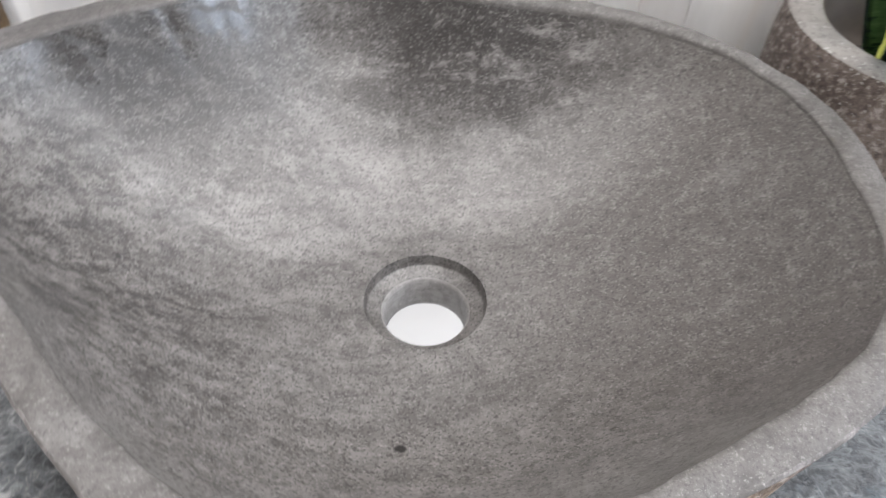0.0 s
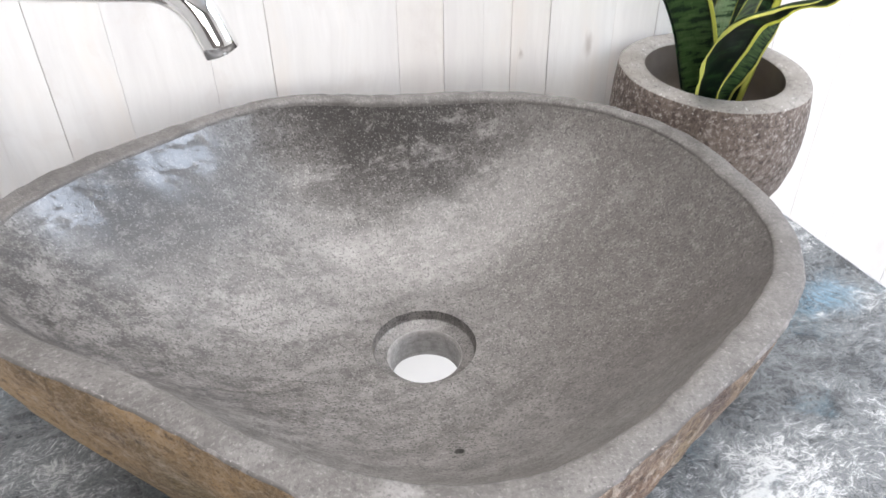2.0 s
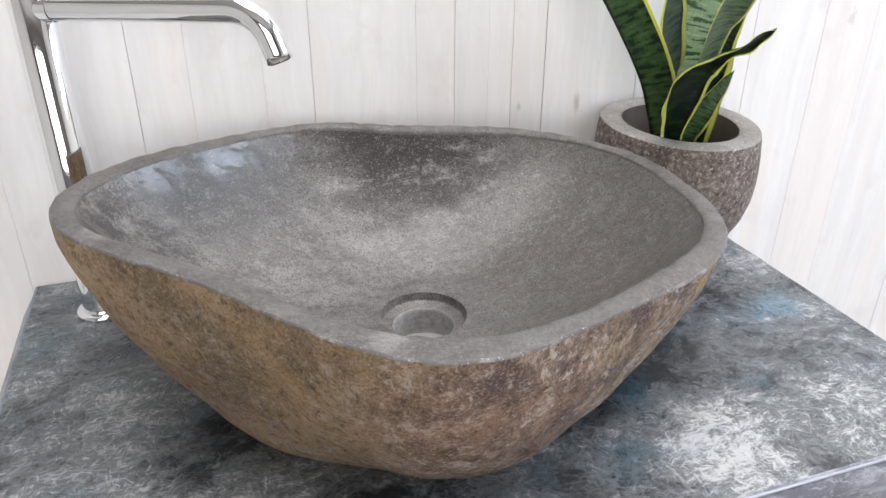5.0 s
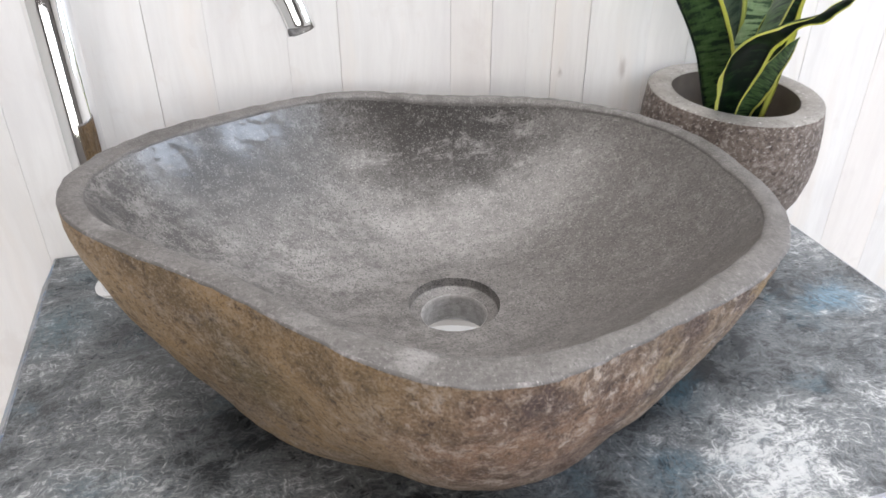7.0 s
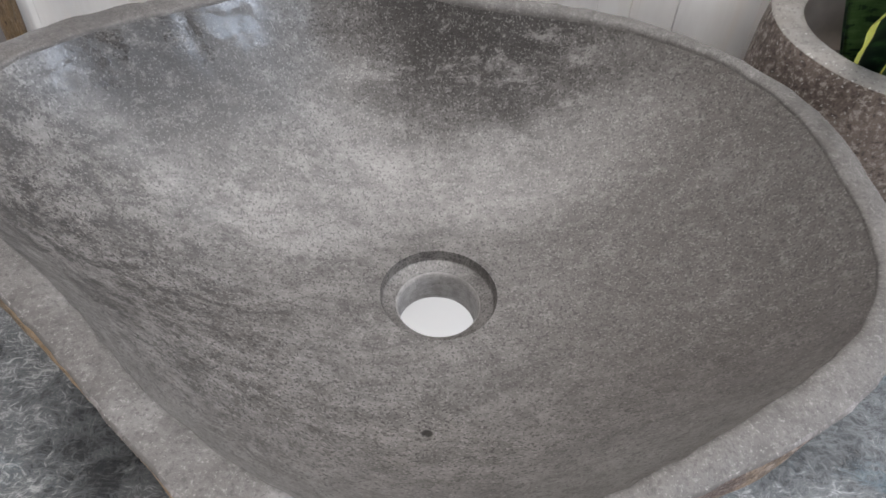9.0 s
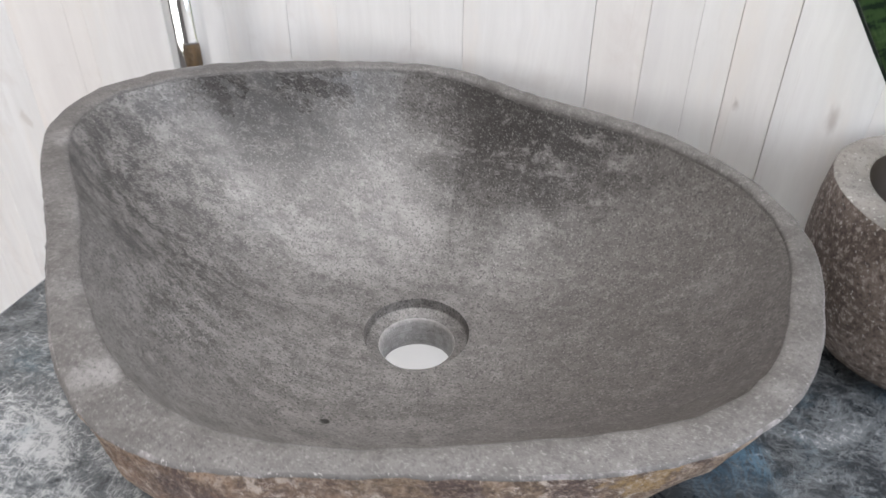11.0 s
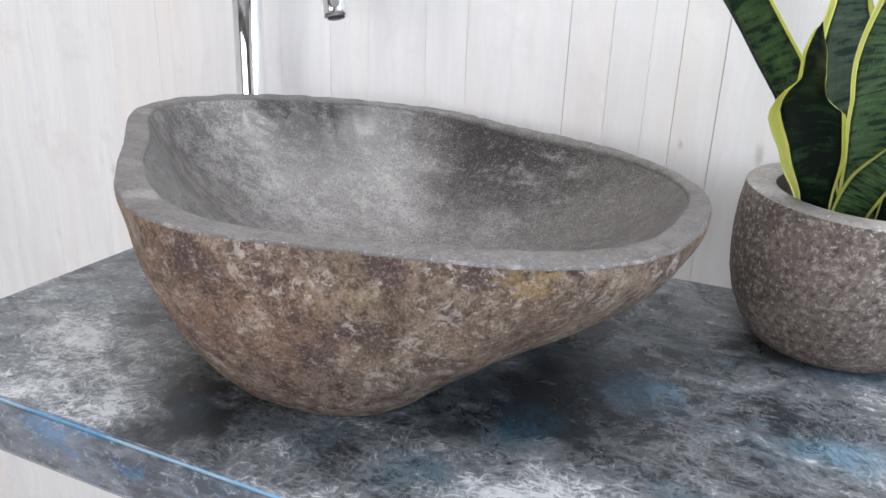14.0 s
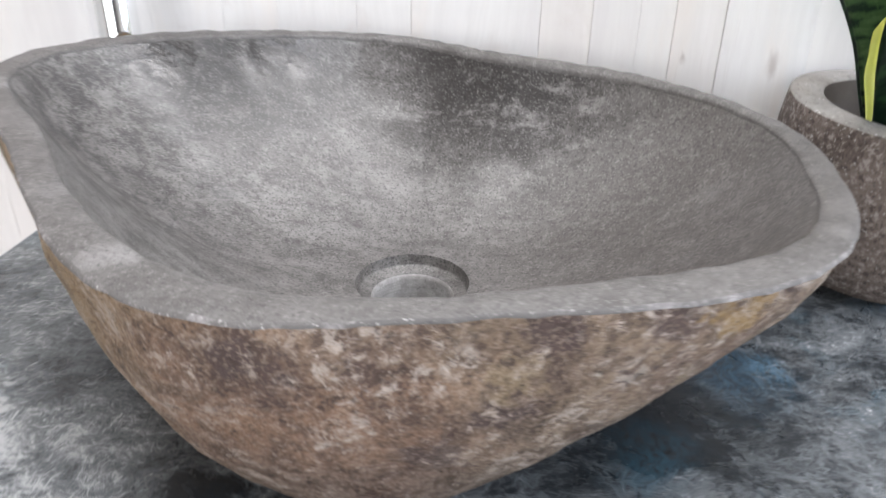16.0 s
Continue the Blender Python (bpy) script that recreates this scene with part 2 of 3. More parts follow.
def mat_rind():
    n = Nodes("weathered_brown_stone_skin")
    co = n.warp(0.022, 34)
    a = n.noise(13, 7, 0.66, co)
    b = n.noise(42, 8, 0.72, co)
    g = n.noise(560, 3, 0.7)
    chip = n.noise(150, 7, 0.80, n.warp(0.006, 160))
    f = n.noise(150, 6, 0.76, n.warp(0.006, 120))
    sep = n.t.nodes.new("ShaderNodeSeparateXYZ")
    n.put(sep.inputs[0], n.warp(0.07, 14))
    # umber ground, ochre on one flank, red brown on the other
    c = n.mix(n.step(b, 0.40, 0.60), (0.112, 0.076, 0.052), (0.278, 0.204, 0.138))
    flank = n.step(sep.outputs[0], 0.30, 0.15)
    c = n.mix(n.math("MULTIPLY", flank, 0.85), c, n.mix(n.step(a, 0.36, 0.64), (0.170, 0.112, 0.050), (0.370, 0.240, 0.112)))
    olive = n.math("MULTIPLY", n.blob(0.145, 0.415, 0.045, 0.085, 0.2, n.warp(0.03, 30)), 0.7)
    c = n.mix(olive, c, (0.125, 0.098, 0.044))
    red = n.math("MULTIPLY", n.step(sep.outputs[0], 0.36, 0.46), n.step(a, 0.42, 0.58))
    c = n.mix(n.math("MULTIPLY", red, 0.35), c, (0.215, 0.104, 0.072))
    rust = n.mix(n.step(b, 0.42, 0.58), (0.088, 0.041, 0.029), (0.255, 0.132, 0.082))
    c = n.mix(n.math("MULTIPLY", n.blob(0.275, 0.320, 0.100, 0.065, 0.4, n.warp(0.05, 34)), 0.62), c, rust)
    plum = n.math("MULTIPLY", n.step(a, 0.52, 0.60), n.math("SUBTRACT", 1.0, flank))
    c = n.mix(n.math("MULTIPLY", plum, 0.38), c, (0.120, 0.074, 0.062))
    # plum stains hanging from the rim
    for x, y, z, r in ((0.406, 0.355, 0.122, 0.019), (0.366, 0.340, 0.124, 0.017), (0.390, 0.350, 0.098, 0.008), (0.345, 0.338, 0.088, 0.012), (0.262, 0.318, 0.125, 0.022), (0.46, 0.375, 0.118, 0.016), (0.325, 0.335, 0.060, 0.016)):
        c = n.mix(n.math("MULTIPLY", n.blob(x, y, r, z, 0.55, n.warp(0.030, 60)), 0.85), c, (0.080, 0.050, 0.046))
    # ochre and buff scars below the rim
    for x, y, z, r, col, k in ((0.428, 0.362, 0.112, 0.015, (0.330, 0.215, 0.088), 0.85), (0.440, 0.368, 0.120, 0.008, (0.42, 0.27, 0.12), 0.8), (0.348, 0.338, 0.104, 0.013, (0.270, 0.200, 0.120), 0.75),
                               (0.374, 0.343, 0.096, 0.007, (0.52, 0.46, 0.39), 0.85), (0.392, 0.352, 0.093, 0.007, (0.46, 0.42, 0.38), 0.6), (0.455, 0.385, 0.098, 0.012, (0.42, 0.33, 0.26), 0.7), (0.42, 0.36, 0.085, 0.014, (0.29, 0.23, 0.15), 0.6)):
        c = n.mix(n.math("MULTIPLY", n.blob(x, y, r, z, 0.6, n.warp(0.026, 80)), k), c, col)
    # greyed zone above the foot
    low = n.math("MULTIPLY", n.step(sep.outputs[2], 0.080, 0.030), n.step(b, 0.38, 0.58))
    c = n.mix(n.math("MULTIPLY", low, 0.60), c, (0.215, 0.180, 0.158))
    # pale lichen flecks, thin and ragged
    patch = n.step(n.noise(22, 5, 0.65, co), 0.44, 0.56)
    fleck = n.math("MULTIPLY", n.step(n.noise(80, 8, 0.80, n.warp(0.02, 60)), 0.53, 0.58), patch)
    c = n.mix(n.math("MULTIPLY", fleck, n.math("SUBTRACT", 0.85, n.math("MULTIPLY", flank, 0.55))), c, (0.540, 0.465, 0.410))
    c = n.mix(n.math("MULTIPLY", n.math("MULTIPLY", n.step(chip, 0.55, 0.60), n.step(n.noise(34, 5, 0.7, co), 0.42, 0.56)), n.math("SUBTRACT", 0.90, n.math("MULTIPLY", flank, 0.50))), c, (0.560, 0.475, 0.410))
    c = n.mix(n.math("MULTIPLY", n.step(chip, 0.45, 0.39), 0.75), c, (0.040, 0.024, 0.018))
    # grain and pits
    c = n.mix(n.math("MULTIPLY", n.step(g, 0.45, 0.38), 0.55), c, (0.050, 0.032, 0.025))
    c = n.mix(n.math("MULTIPLY", n.step(g, 0.53, 0.62), 0.45), c, (0.420, 0.330, 0.260))
    c = n.mix(n.math("MULTIPLY", n.step(f, 0.43, 0.35), 0.50), c, (0.060, 0.040, 0.032))
    c = n.mix(n.math("MULTIPLY", n.step(f, 0.57, 0.64), n.math("SUBTRACT", 0.60, n.math("MULTIPLY", flank, 0.3))), c, (0.400, 0.320, 0.262))
    nb = n.bump(g, 0.4, 0.0008)
    nb = n.bump(chip, 0.6, 0.0014, nb)
    nb = n.bump(f, 0.45, 0.0022, nb)
    nb = n.bump(b, 0.55, 0.005, nb)
    return n.done(c, n.step(f, 0.3, 0.7, 0.70, 0.46), normal=nb)


def mat_pot(name, pale):
    n = Nodes(name)
    f = n.noise(230, 5, 0.75)
    b = n.noise(24, 5, 0.65)
    if pale:
        c = n.mix(n.step(b, 0.35, 0.65), (0.19, 0.176, 0.163), (0.255, 0.243, 0.230))
        c = n.mix(n.math("MULTIPLY", n.step(f, 0.47, 0.40), 0.5), c, (0.11, 0.10, 0.093))
    else:
        c = n.mix(n.step(b, 0.35, 0.65), (0.108, 0.083, 0.070), (0.186, 0.150, 0.131))
        c = n.mix(n.step(f, 0.52, 0.62), c, (0.335, 0.300, 0.275))
        c = n.mix(n.math("MULTIPLY", n.step(f, 0.47, 0.38), 0.75), c, (0.042, 0.032, 0.027))
    c, w, k = stone_speckle(n, c, 0.75, 0.5, 0.6)
    nb = n.bump(f, 0.2 if pale else 0.6, 0.002)
    nb = n.bump(n.noise(400, 3), 0.35, 0.0008, nb)
    return n.done(c, 0.7, normal=nb)


def mat_counter():
    n = Nodes("brushed_blue_grey_painted_top")
    co = n.warp(0.035, 16)
    a = n.noise(11.0, 7, 0.66, n.warp(0.03, 18, n.warp(0.06, 6.0)))
    hair = n.noise(1.0, 6, 0.80, n.stretch(85, 330, 60, 22, n.warp(0.030, 28)))
    hair2 = n.noise(1.0, 6, 0.80, n.stretch(95, 340, 60, -42, n.warp(0.030, 24)))
    hair3 = n.noise(1.0, 6, 0.80, n.stretch(340, 95, 60, 8, n.warp(0.030, 22)))
    smear = n.noise(1.0, 5, 0.7, n.stretch(26, 70, 30, -20, n.warp(0.05, 14)))
    fibre = n.math("MAXIMUM", n.math("MAXIMUM", hair, hair2), hair3)
    level = n.math("ADD", n.math("MULTIPLY", n.math("SUBTRACT", a, 0.5), 2.4), 0.45)
    level = n.math("ADD", level, n.math("MULTIPLY", n.math("SUBTRACT", smear, 0.5), 1.7))
    # pale scrubbed clouds and dark pools
    for x, y, r, k in ((0.445, 0.345, 0.080, 0.62), (0.480, 0.345, 0.050, 0.25), (0.545, 0.345, 0.060, 0.45), (0.605, 0.365, 0.065, 0.42), (0.635, 0.455, 0.040, 0.30), (0.640, 0.545, 0.045, 0.35), (0.030, 0.510, 0.060, 0.22), (0.110, 0.350, 0.100, 0.48), (0.185, 0.312, 0.040, 0.60), (0.250, 0.375, 0.035, 0.25),
                       (0.050, 0.400, 0.070, 0.25), (0.505, 0.412, 0.045, 0.12), (0.570, 0.537, 0.040, 0.12), (0.208, 0.356, 0.028, -0.85), (0.248, 0.334, 0.028, -0.95), (0.330, 0.345, 0.035, -0.35),
                       (0.398, 0.447, 0.060, -0.30), (0.425, 0.511, 0.065, -0.35), (0.523, 0.590, 0.060, -0.40), (0.365, 0.393, 0.040, -0.25), (0.113, 0.459, 0.060, -0.32), (0.527, 0.391, 0.022, -0.30), (0.067, 0.590, 0.050, -0.22), (0.470, 0.465, 0.140, -0.36), (0.03, 0.44, 0.10, 0.15), (0.30, 0.31, 0.04, 0.15)):
        level = n.math("ADD", level, n.math("MULTIPLY", n.blob(x, y, r, soft=0.15, co=co), k))
    lift = n.math("MULTIPLY", n.math("SUBTRACT", fibre, 0.575), n.math("ADD", n.math("MULTIPLY", n.step(level, 0.0, 1.0), 2.6), 3.0))
    tone = n.math("ADD", level, lift)
    c = n.mix(n.step(tone, -0.15, 0.55), (0.020, 0.024, 0.028), (0.125, 0.137, 0.146))
    c = n.mix(n.step(tone, 0.50, 1.25), c, (0.46, 0.475, 0.485))
    c = n.mix(n.math("MULTIPLY", n.math("MULTIPLY", n.step(fibre, 0.63, 0.72), n.step(level, 0.05, 0.7)), 0.65), c, (0.54, 0.555, 0.56))
    # blue glazes
    tn = n.noise(8.0, 6, 0.65, n.stretch(1, 1.7, 1, 15, n.warp(0.07, 9)))
    teal = n.math("MULTIPLY", n.step(tn, 0.54, 0.66), n.step(hair, 0.36, 0.60))
    c = n.mix(n.math("MULTIPLY", teal, 0.40), c, (0.040, 0.105, 0.145))
    for x, y, r, k, col in ((0.603, 0.476, 0.036, 0.60, (0.13, 0.28, 0.40)), (0.478, 0.497, 0.045, 0.60, (0.030, 0.100, 0.165)), (0.420, 0.415, 0.040, 0.50, (0.035, 0.110, 0.160)), (0.374, 0.350, 0.025, 0.55, (0.05, 0.125, 0.175)),
                            (0.495, 0.505, 0.018, 0.55, (0.10, 0.24, 0.36)), (-0.005, 0.610, 0.050, 0.45, (0.04, 0.115, 0.150)), (0.600, 0.600, 0.045, 0.5, (0.10, 0.24, 0.36)), (0.225, 0.345, 0.03, 0.35, (0.04, 0.10, 0.16))):
        c = n.mix(n.math("MULTIPLY", n.math("MULTIPLY", n.blob(x, y, r, soft=0.1, co=co), n.step(hair3, 0.36, 0.60)), k), c, col)
    nb = n.bump(hair, 0.4, 0.0007)
    nb = n.bump(hair2, 0.4, 0.0007, nb)
    nb = n.bump(n.noise(420, 3, 0.7), 0.25, 0.0006, nb)
    return n.done(c, n.step(a, 0.3, 0.7, 0.22, 0.36), normal=nb, Specular_IOR_Level=0.5)


def mat_edge():
    n = Nodes("blue_painted_board_edge")
    co = n.warp(0.02, 20)
    sep = n.t.nodes.new("ShaderNodeSeparateXYZ")
    n.put(sep.inputs[0], n.warp(0.10, 9))
    a = n.noise(1.0, 6, 0.7, n.stretch(16, 40, 60, 0, co))
    h = n.noise(1.0, 5, 0.8, n.stretch(120, 240, 200, 30, n.warp(0.02, 30)))
    c = n.mix(n.step(a, 0.36, 0.62), (0.055, 0.062, 0.074), (0.190, 0.205, 0.228))
    blue = n.math("MULTIPLY", n.step(n.noise(1.0, 5, 0.65, n.stretch(14, 50, 50, 0, co)), 0.46, 0.68), n.math("MULTIPLY", n.step(h, 0.40, 0.56), n.step(sep.outputs[0], 0.33, 0.22)))
    c = n.mix(n.math("MULTIPLY", blue, 0.9), c, (0.045, 0.170, 0.360))
    c = n.mix(n.math("MULTIPLY", n.step(sep.outputs[0], 0.26, 0.42), 0.6), c, n.mix(n.step(a, 0.40, 0.60), (0.16, 0.165, 0.20), (0.44, 0.45, 0.50)))
    c = n.mix(n.math("MULTIPLY", n.step(h, 0.52, 0.66), 0.6), c, (0.44, 0.46, 0.48))
    return n.done(c, 0.32, normal=n.bump(n.noise(170, 4), 0.3, 0.0012))


def mat_plank():
    n = Nodes("whitewashed_wood_plank")
    info = n.t.nodes.new("ShaderNodeObjectInfo")
    off = n.t.nodes.new("ShaderNodeVectorMath")
    off.operation = "MULTIPLY_ADD"
    geo = n.t.nodes.new("ShaderNodeNewGeometry")
    n.put(off.inputs[0], info.outputs["Random"])
    off.inputs[1].default_value = (7.0, 3.0, 11.0)
    n.put(off.inputs[2], geo.outputs["Position"])
    co = off.outputs[0]
    grain = n.noise(1.0, 6, 0.68, n.stretch(60, 60, 2.6, 0, n.warp(0.02, 7, co)))
    wide = n.noise(1.0, 5, 0.6, n.stretch(17, 17, 2.2, 0, n.warp(0.04, 5, co)))
    c = n.mix(n.step(grain, 0.32, 0.68), (0.735, 0.727, 0.720), (0.80, 0.795, 0.790))
    c = n.mix(n.math("MULTIPLY", n.step(wide, 0.50, 0.70), 0.40), c, (0.80, 0.725, 0.655))
    c = n.mix(n.math("MULTIPLY", n.step(wide, 0.47, 0.34), 0.45), c, (0.68, 0.665, 0.67))
    c = n.mix(n.math("MULTIPLY", n.step(info.outputs["Random"], 0.6, 1.0), 0.35), c, (0.80, 0.735, 0.69))
    knot = n.math("MULTIPLY", n.step(n.voronoi(1.0, n.stretch(10, 10, 5.0, 0, n.warp(0.02, 60, co))), 0.085, 0.03), 0.40)
    c = n.mix(knot, c, (0.46, 0.41, 0.37))
    c = n.mix(n.math("MULTIPLY", n.step(n.noise(1.0, 5, 0.7, n.stretch(180, 180, 7, 0, co)), 0.62, 0.76), 0.22), c, (0.52, 0.47, 0.44))
    cloud = n.noise(14, 5, 0.65, n.warp(0.03, 20, co))
    c = n.mix(n.math("MULTIPLY", n.step(cloud, 0.55, 0.68), 0.32), c, (0.64, 0.60, 0.575))
    flat = n.stretch(1, 1, 0.42, 0, geo.outputs["Position"])
    for x, z, r in ((0.522, 0.125, 0.0065), (0.456, 0.126, 0.0028)):
        c = n.mix(n.math("MULTIPLY", n.blob(x, Y1, r, z * 0.42, 0.15, n.warp(0.004, 160, flat)), 0.6), c, (0.38, 0.33, 0.30))
    nb = n.bump(grain, 0.12, 0.001)
    return n.done(c, 0.48, normal=nb)


def plain(name, colour, rough=0.6, metal=0.0, var=0.06, scale=8.0):
    n = Nodes(name)
    v = n.noise(scale, 5, 0.6)
    lo = tuple(x * (1 - var) for x in colour)
    hi = tuple(min(1.0, x * (1 + var)) for x in colour)
    return n.done(n.mix(v, lo, hi), rough, metal, normal=n.bump(n.noise(scale * 30, 3), 0.08, 0.001) if not metal else None)


def mat_leaf(name, dark, green, pale, bands=26.0):
    """Ragged dark bands across a green strap leaf."""
    n = Nodes(name)
    uv = n.t.nodes.new("ShaderNodeUVMap").outputs[0]
    fray = n.noise(1.0, 4, 0.7, n.stretch(34, 40, 1, 0, uv))
    band = n.noise(1.0, 3, 0.55, n.stretch(1.7, bands, 1, 0, uv))
    v = n.math("ADD", band, n.math("MULTIPLY", n.math("SUBTRACT", fray, 0.5), 0.34))
    c = n.mix(n.step(v, 0.41, 0.48), dark, green)
    c = n.mix(n.math("MULTIPLY", n.step(v, 0.53, 0.64), 0.8), c, pale)
    c = n.mix(n.math("MULTIPLY", n.step(n.noise(1.0, 3, 0.6, n.stretch(60, 3, 1, 0, uv)), 0.45, 0.70), 0.25), c, dark)
    return n.done(c, 0.33, normal=n.bump(fray, 0.10, 0.0008), Specular_IOR_Level=0.5)


def mat_leaf_dark():
    n = Nodes("dark_snake_plant_leaf")
    uv = n.t.nodes.new("ShaderNodeUVMap").outputs[0]
    band = n.noise(1.0, 5, 0.65, n.stretch(1.5, 24, 1, 0, uv))
    fray = n.noise(1.0, 4, 0.7, n.stretch(34, 40, 1, 0, uv))
    v = n.math("ADD", band, n.math("MULTIPLY", n.math("SUBTRACT", fray, 0.5), 0.2))
    c = n.mix(n.step(v, 0.50, 0.62), (0.007, 0.019, 0.012), (0.034, 0.085, 0.032))
    return n.done(c, 0.30, Specular_IOR_Level=0.5)


def mat_margin():
    n = Nodes("yellow_leaf_margin")
    c = n.mix(n.noise(45, 4, 0.6), (0.56, 0.60, 0.12), (0.74, 0.74, 0.26))
    return n.done(c, 0.36)


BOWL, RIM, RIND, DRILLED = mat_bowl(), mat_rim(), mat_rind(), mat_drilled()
BRUISED = mat_bruised()
POT, POT_RIM = mat_pot("rough_brown_stone", False), mat_pot("sawn_grey_stone", True)
POT_HOLLOW = plain("honed_brown_stone", (0.125, 0.103, 0.088), 0.55, 0.0, 0.35, 60)
TOP, EDGE, PLANK = mat_counter(), mat_edge(), mat_plank()
LEAF = mat_leaf("mottled_snake_plant_leaf", (0.018, 0.044, 0.026), (0.085, 0.165, 0.062), (0.150, 0.250, 0.108), 62.0)
LEAF_PALE = mat_leaf("pale_mottled_snake_plant_leaf", (0.075, 0.140, 0.085), (0.400, 0.540, 0.340), (0.560, 0.680, 0.490), 52.0)
LEAF_GREY = mat_leaf("grey_green_snake_plant_leaf", (0.020, 0.044, 0.032), (0.075, 0.115, 0.078), (0.135, 0.180, 0.128), 30.0)
LEAF_DARK, MARGIN = mat_leaf_dark(), mat_margin()
CHROME = plain("chrome", (0.86, 0.87, 0.88), 0.05, 1.0, 0.01)
GREIGE = plain("greige_room_paint", (0.55, 0.54, 0.52), 0.7)
PAINT = plain("white_room_paint", (0.78, 0.775, 0.76), 0.7)
FLOOR = plain("white_floor", (0.74, 0.735, 0.73), 0.5)
GROOVE = plain("plank_groove", (0.46, 0.41, 0.38), 0.8)
CEILING = plain("grey_ceiling_paint", (0.36, 0.35, 0.345), 0.8)
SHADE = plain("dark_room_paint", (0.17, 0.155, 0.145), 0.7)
SOIL = plain("dark_potting_soil", (0.035, 0.026, 0.02), 0.9, 0.0, 0.5, 120)
RUBBER = plain("dark_aerator", (0.06, 0.06, 0.065), 0.4)


# ---- mesh helpers ----
def part(name, bm, material, parent=None, label="", smooth=True):
    me = bpy.data.meshes.new(name)
    bmesh.ops.recalc_face_normals(bm, faces=bm.faces)
    bm.to_mesh(me)
    bm.free()
    me.materials.append(material)
    for p in me.polygons:
        p.use_smooth = smooth
    ob = new(name, me)
    if parent is not None:
        ob.parent = parent
    if label:
        ob["label"] = label
    return ob


def thing(name, label, category, group=""):
    return tagged(new(name), label, category, group)


def box(x0, x1, y0, y1, z0, z1, bevel=0.0):
    bm = bmesh.new()
    bmesh.ops.create_cube(bm, size=1.0, matrix=Matrix.Translation(((x0 + x1) / 2, (y0 + y1) / 2, (z0 + z1) / 2)) @ Matrix.Diagonal((x1 - x0, y1 - y0, z1 - z0, 1)))
    if bevel:
        bmesh.ops.bevel(bm, geom=list(bm.edges), offset=bevel, segments=1, affect="EDGES")
    return bm


def rings(rows, closed=True, cap_start=False, cap_end=False):
    """A skin over rows of points."""
    bm = bmesh.new()
    v = [[bm.verts.new(p) for p in row] for row in rows]
    n = len(rows[0])
    for a, b in zip(v[:-1], v[1:]):
        for i in range(n if closed else n - 1):
            j = (i + 1) % n
            bm.faces.new((a[i], a[j], b[j], b[i]))
    if cap_start:
        bm.faces.new(v[0])
    if cap_end:
        bm.faces.new(v[-1])
    return bm


def lathe(profile, cx=0.0, cy=0.0, n=64, wobble=None):
    rows = []
    for r, z in profile:
        row = []
        for i in range(n):
            a = 2 * math.pi * i / n
            k = wobble(a, r, z) if wobble else 1.0
            row.append((cx + r * k * math.cos(a), cy + r * k * math.sin(a), z))
        rows.append(row)
    return rings(rows)


def tube(path, radius, n=28, caps=True):
    """A round pipe along a path of points."""
    rows = []
    side = None
    for i, p in enumerate(path):
        d = (path[min(i + 1, len(path) - 1)] - path[max(i - 1, 0)]).normalized()
        if side is None:
            side = d.cross(Vector((0.3, 0.2, 1))).normalized()
        side = (side - d * side.dot(d)).normalized()
        up = d.cross(side)
        r = radius[i] if isinstance(radius, list) else radius
        rows.append([p + (side * math.cos(2 * math.pi * k / n) + up * math.sin(2 * math.pi * k / n)) * r for k in range(n)])
    return rings(rows, True, caps, caps)


# ---- the room ----
def wall_with_opening(name, axis, at, out, u0, u1, v0, v1, hole, paint):
    """A wall of 0.12 m round a window opening. axis: the way it faces; u along it, v up."""
    root = tagged(new(name), "plain painted room wall with a window opening", "wall", kind="structure")
    h0, h1, w0, w1 = hole
    for a, b, c, d in ((u0, h0, v0, v1), (h1, u1, v0, v1), (h0, h1, v0, w0), (h0, h1, w1, v1)):
        lo, hi = min(at, at + out), max(at, at + out)
        part("wall_panel", box(lo, hi, a, b, c, d) if axis == "x" else box(a, b, lo, hi, c, d), paint, root, smooth=False)
    return root


wall_with_opening("wall_east", "x", X1, 0.12, Y0, Y1, Z0, Z1, WIN_A, PAINT)
wall_with_opening("wall_south", "y", Y0, -0.12, X0, X1, Z0, Z1, WIN_B, SHADE)
tagged(part("wall_west", box(X0 - 0.12, X0, Y0, Y1, Z0, Z1), GREIGE, smooth=False), "plain greige painted room wall", "wall", kind="structure")
tagged(part("floor", box(X0 - 0.12, X1 + 0.12, Y0 - 0.12, Y1 + 0.14, Z0 - 0.1, Z0), FLOOR, smooth=False), "plain white floor of the room", "floor", kind="structure")
tagged(part("ceiling", box(X0 - 0.12, X1 + 0.12, Y0 - 0.12, Y1 + 0.14, Z1, Z1 + 0.1), CEILING, smooth=False), "plain grey ceiling of the room", "ceiling", kind="structure")

# back wall: whitewashed vertical planks
wall = tagged(part("wall_north", box(X0, X1, Y1 + 0.0022, Y1 + 0.13, Z0, Z1), GROOVE, smooth=False), "wall of whitewashed vertical wooden planks", "wall", kind="structure")
SEAMS = [-0.354, -0.300, -0.255, -0.215, -0.144, -0.122, -0.027, 0.030, 0.092, 0.138, 0.202, 0.246, 0.346, 0.385, 0.420, 0.446, 0.482,
         0.546, 0.591, 0.655, 0.735, 0.831, 0.905, 0.96, 1.048]
STRONG = {0.092, 0.346, 0.446, -0.144, 0.482, 0.831}


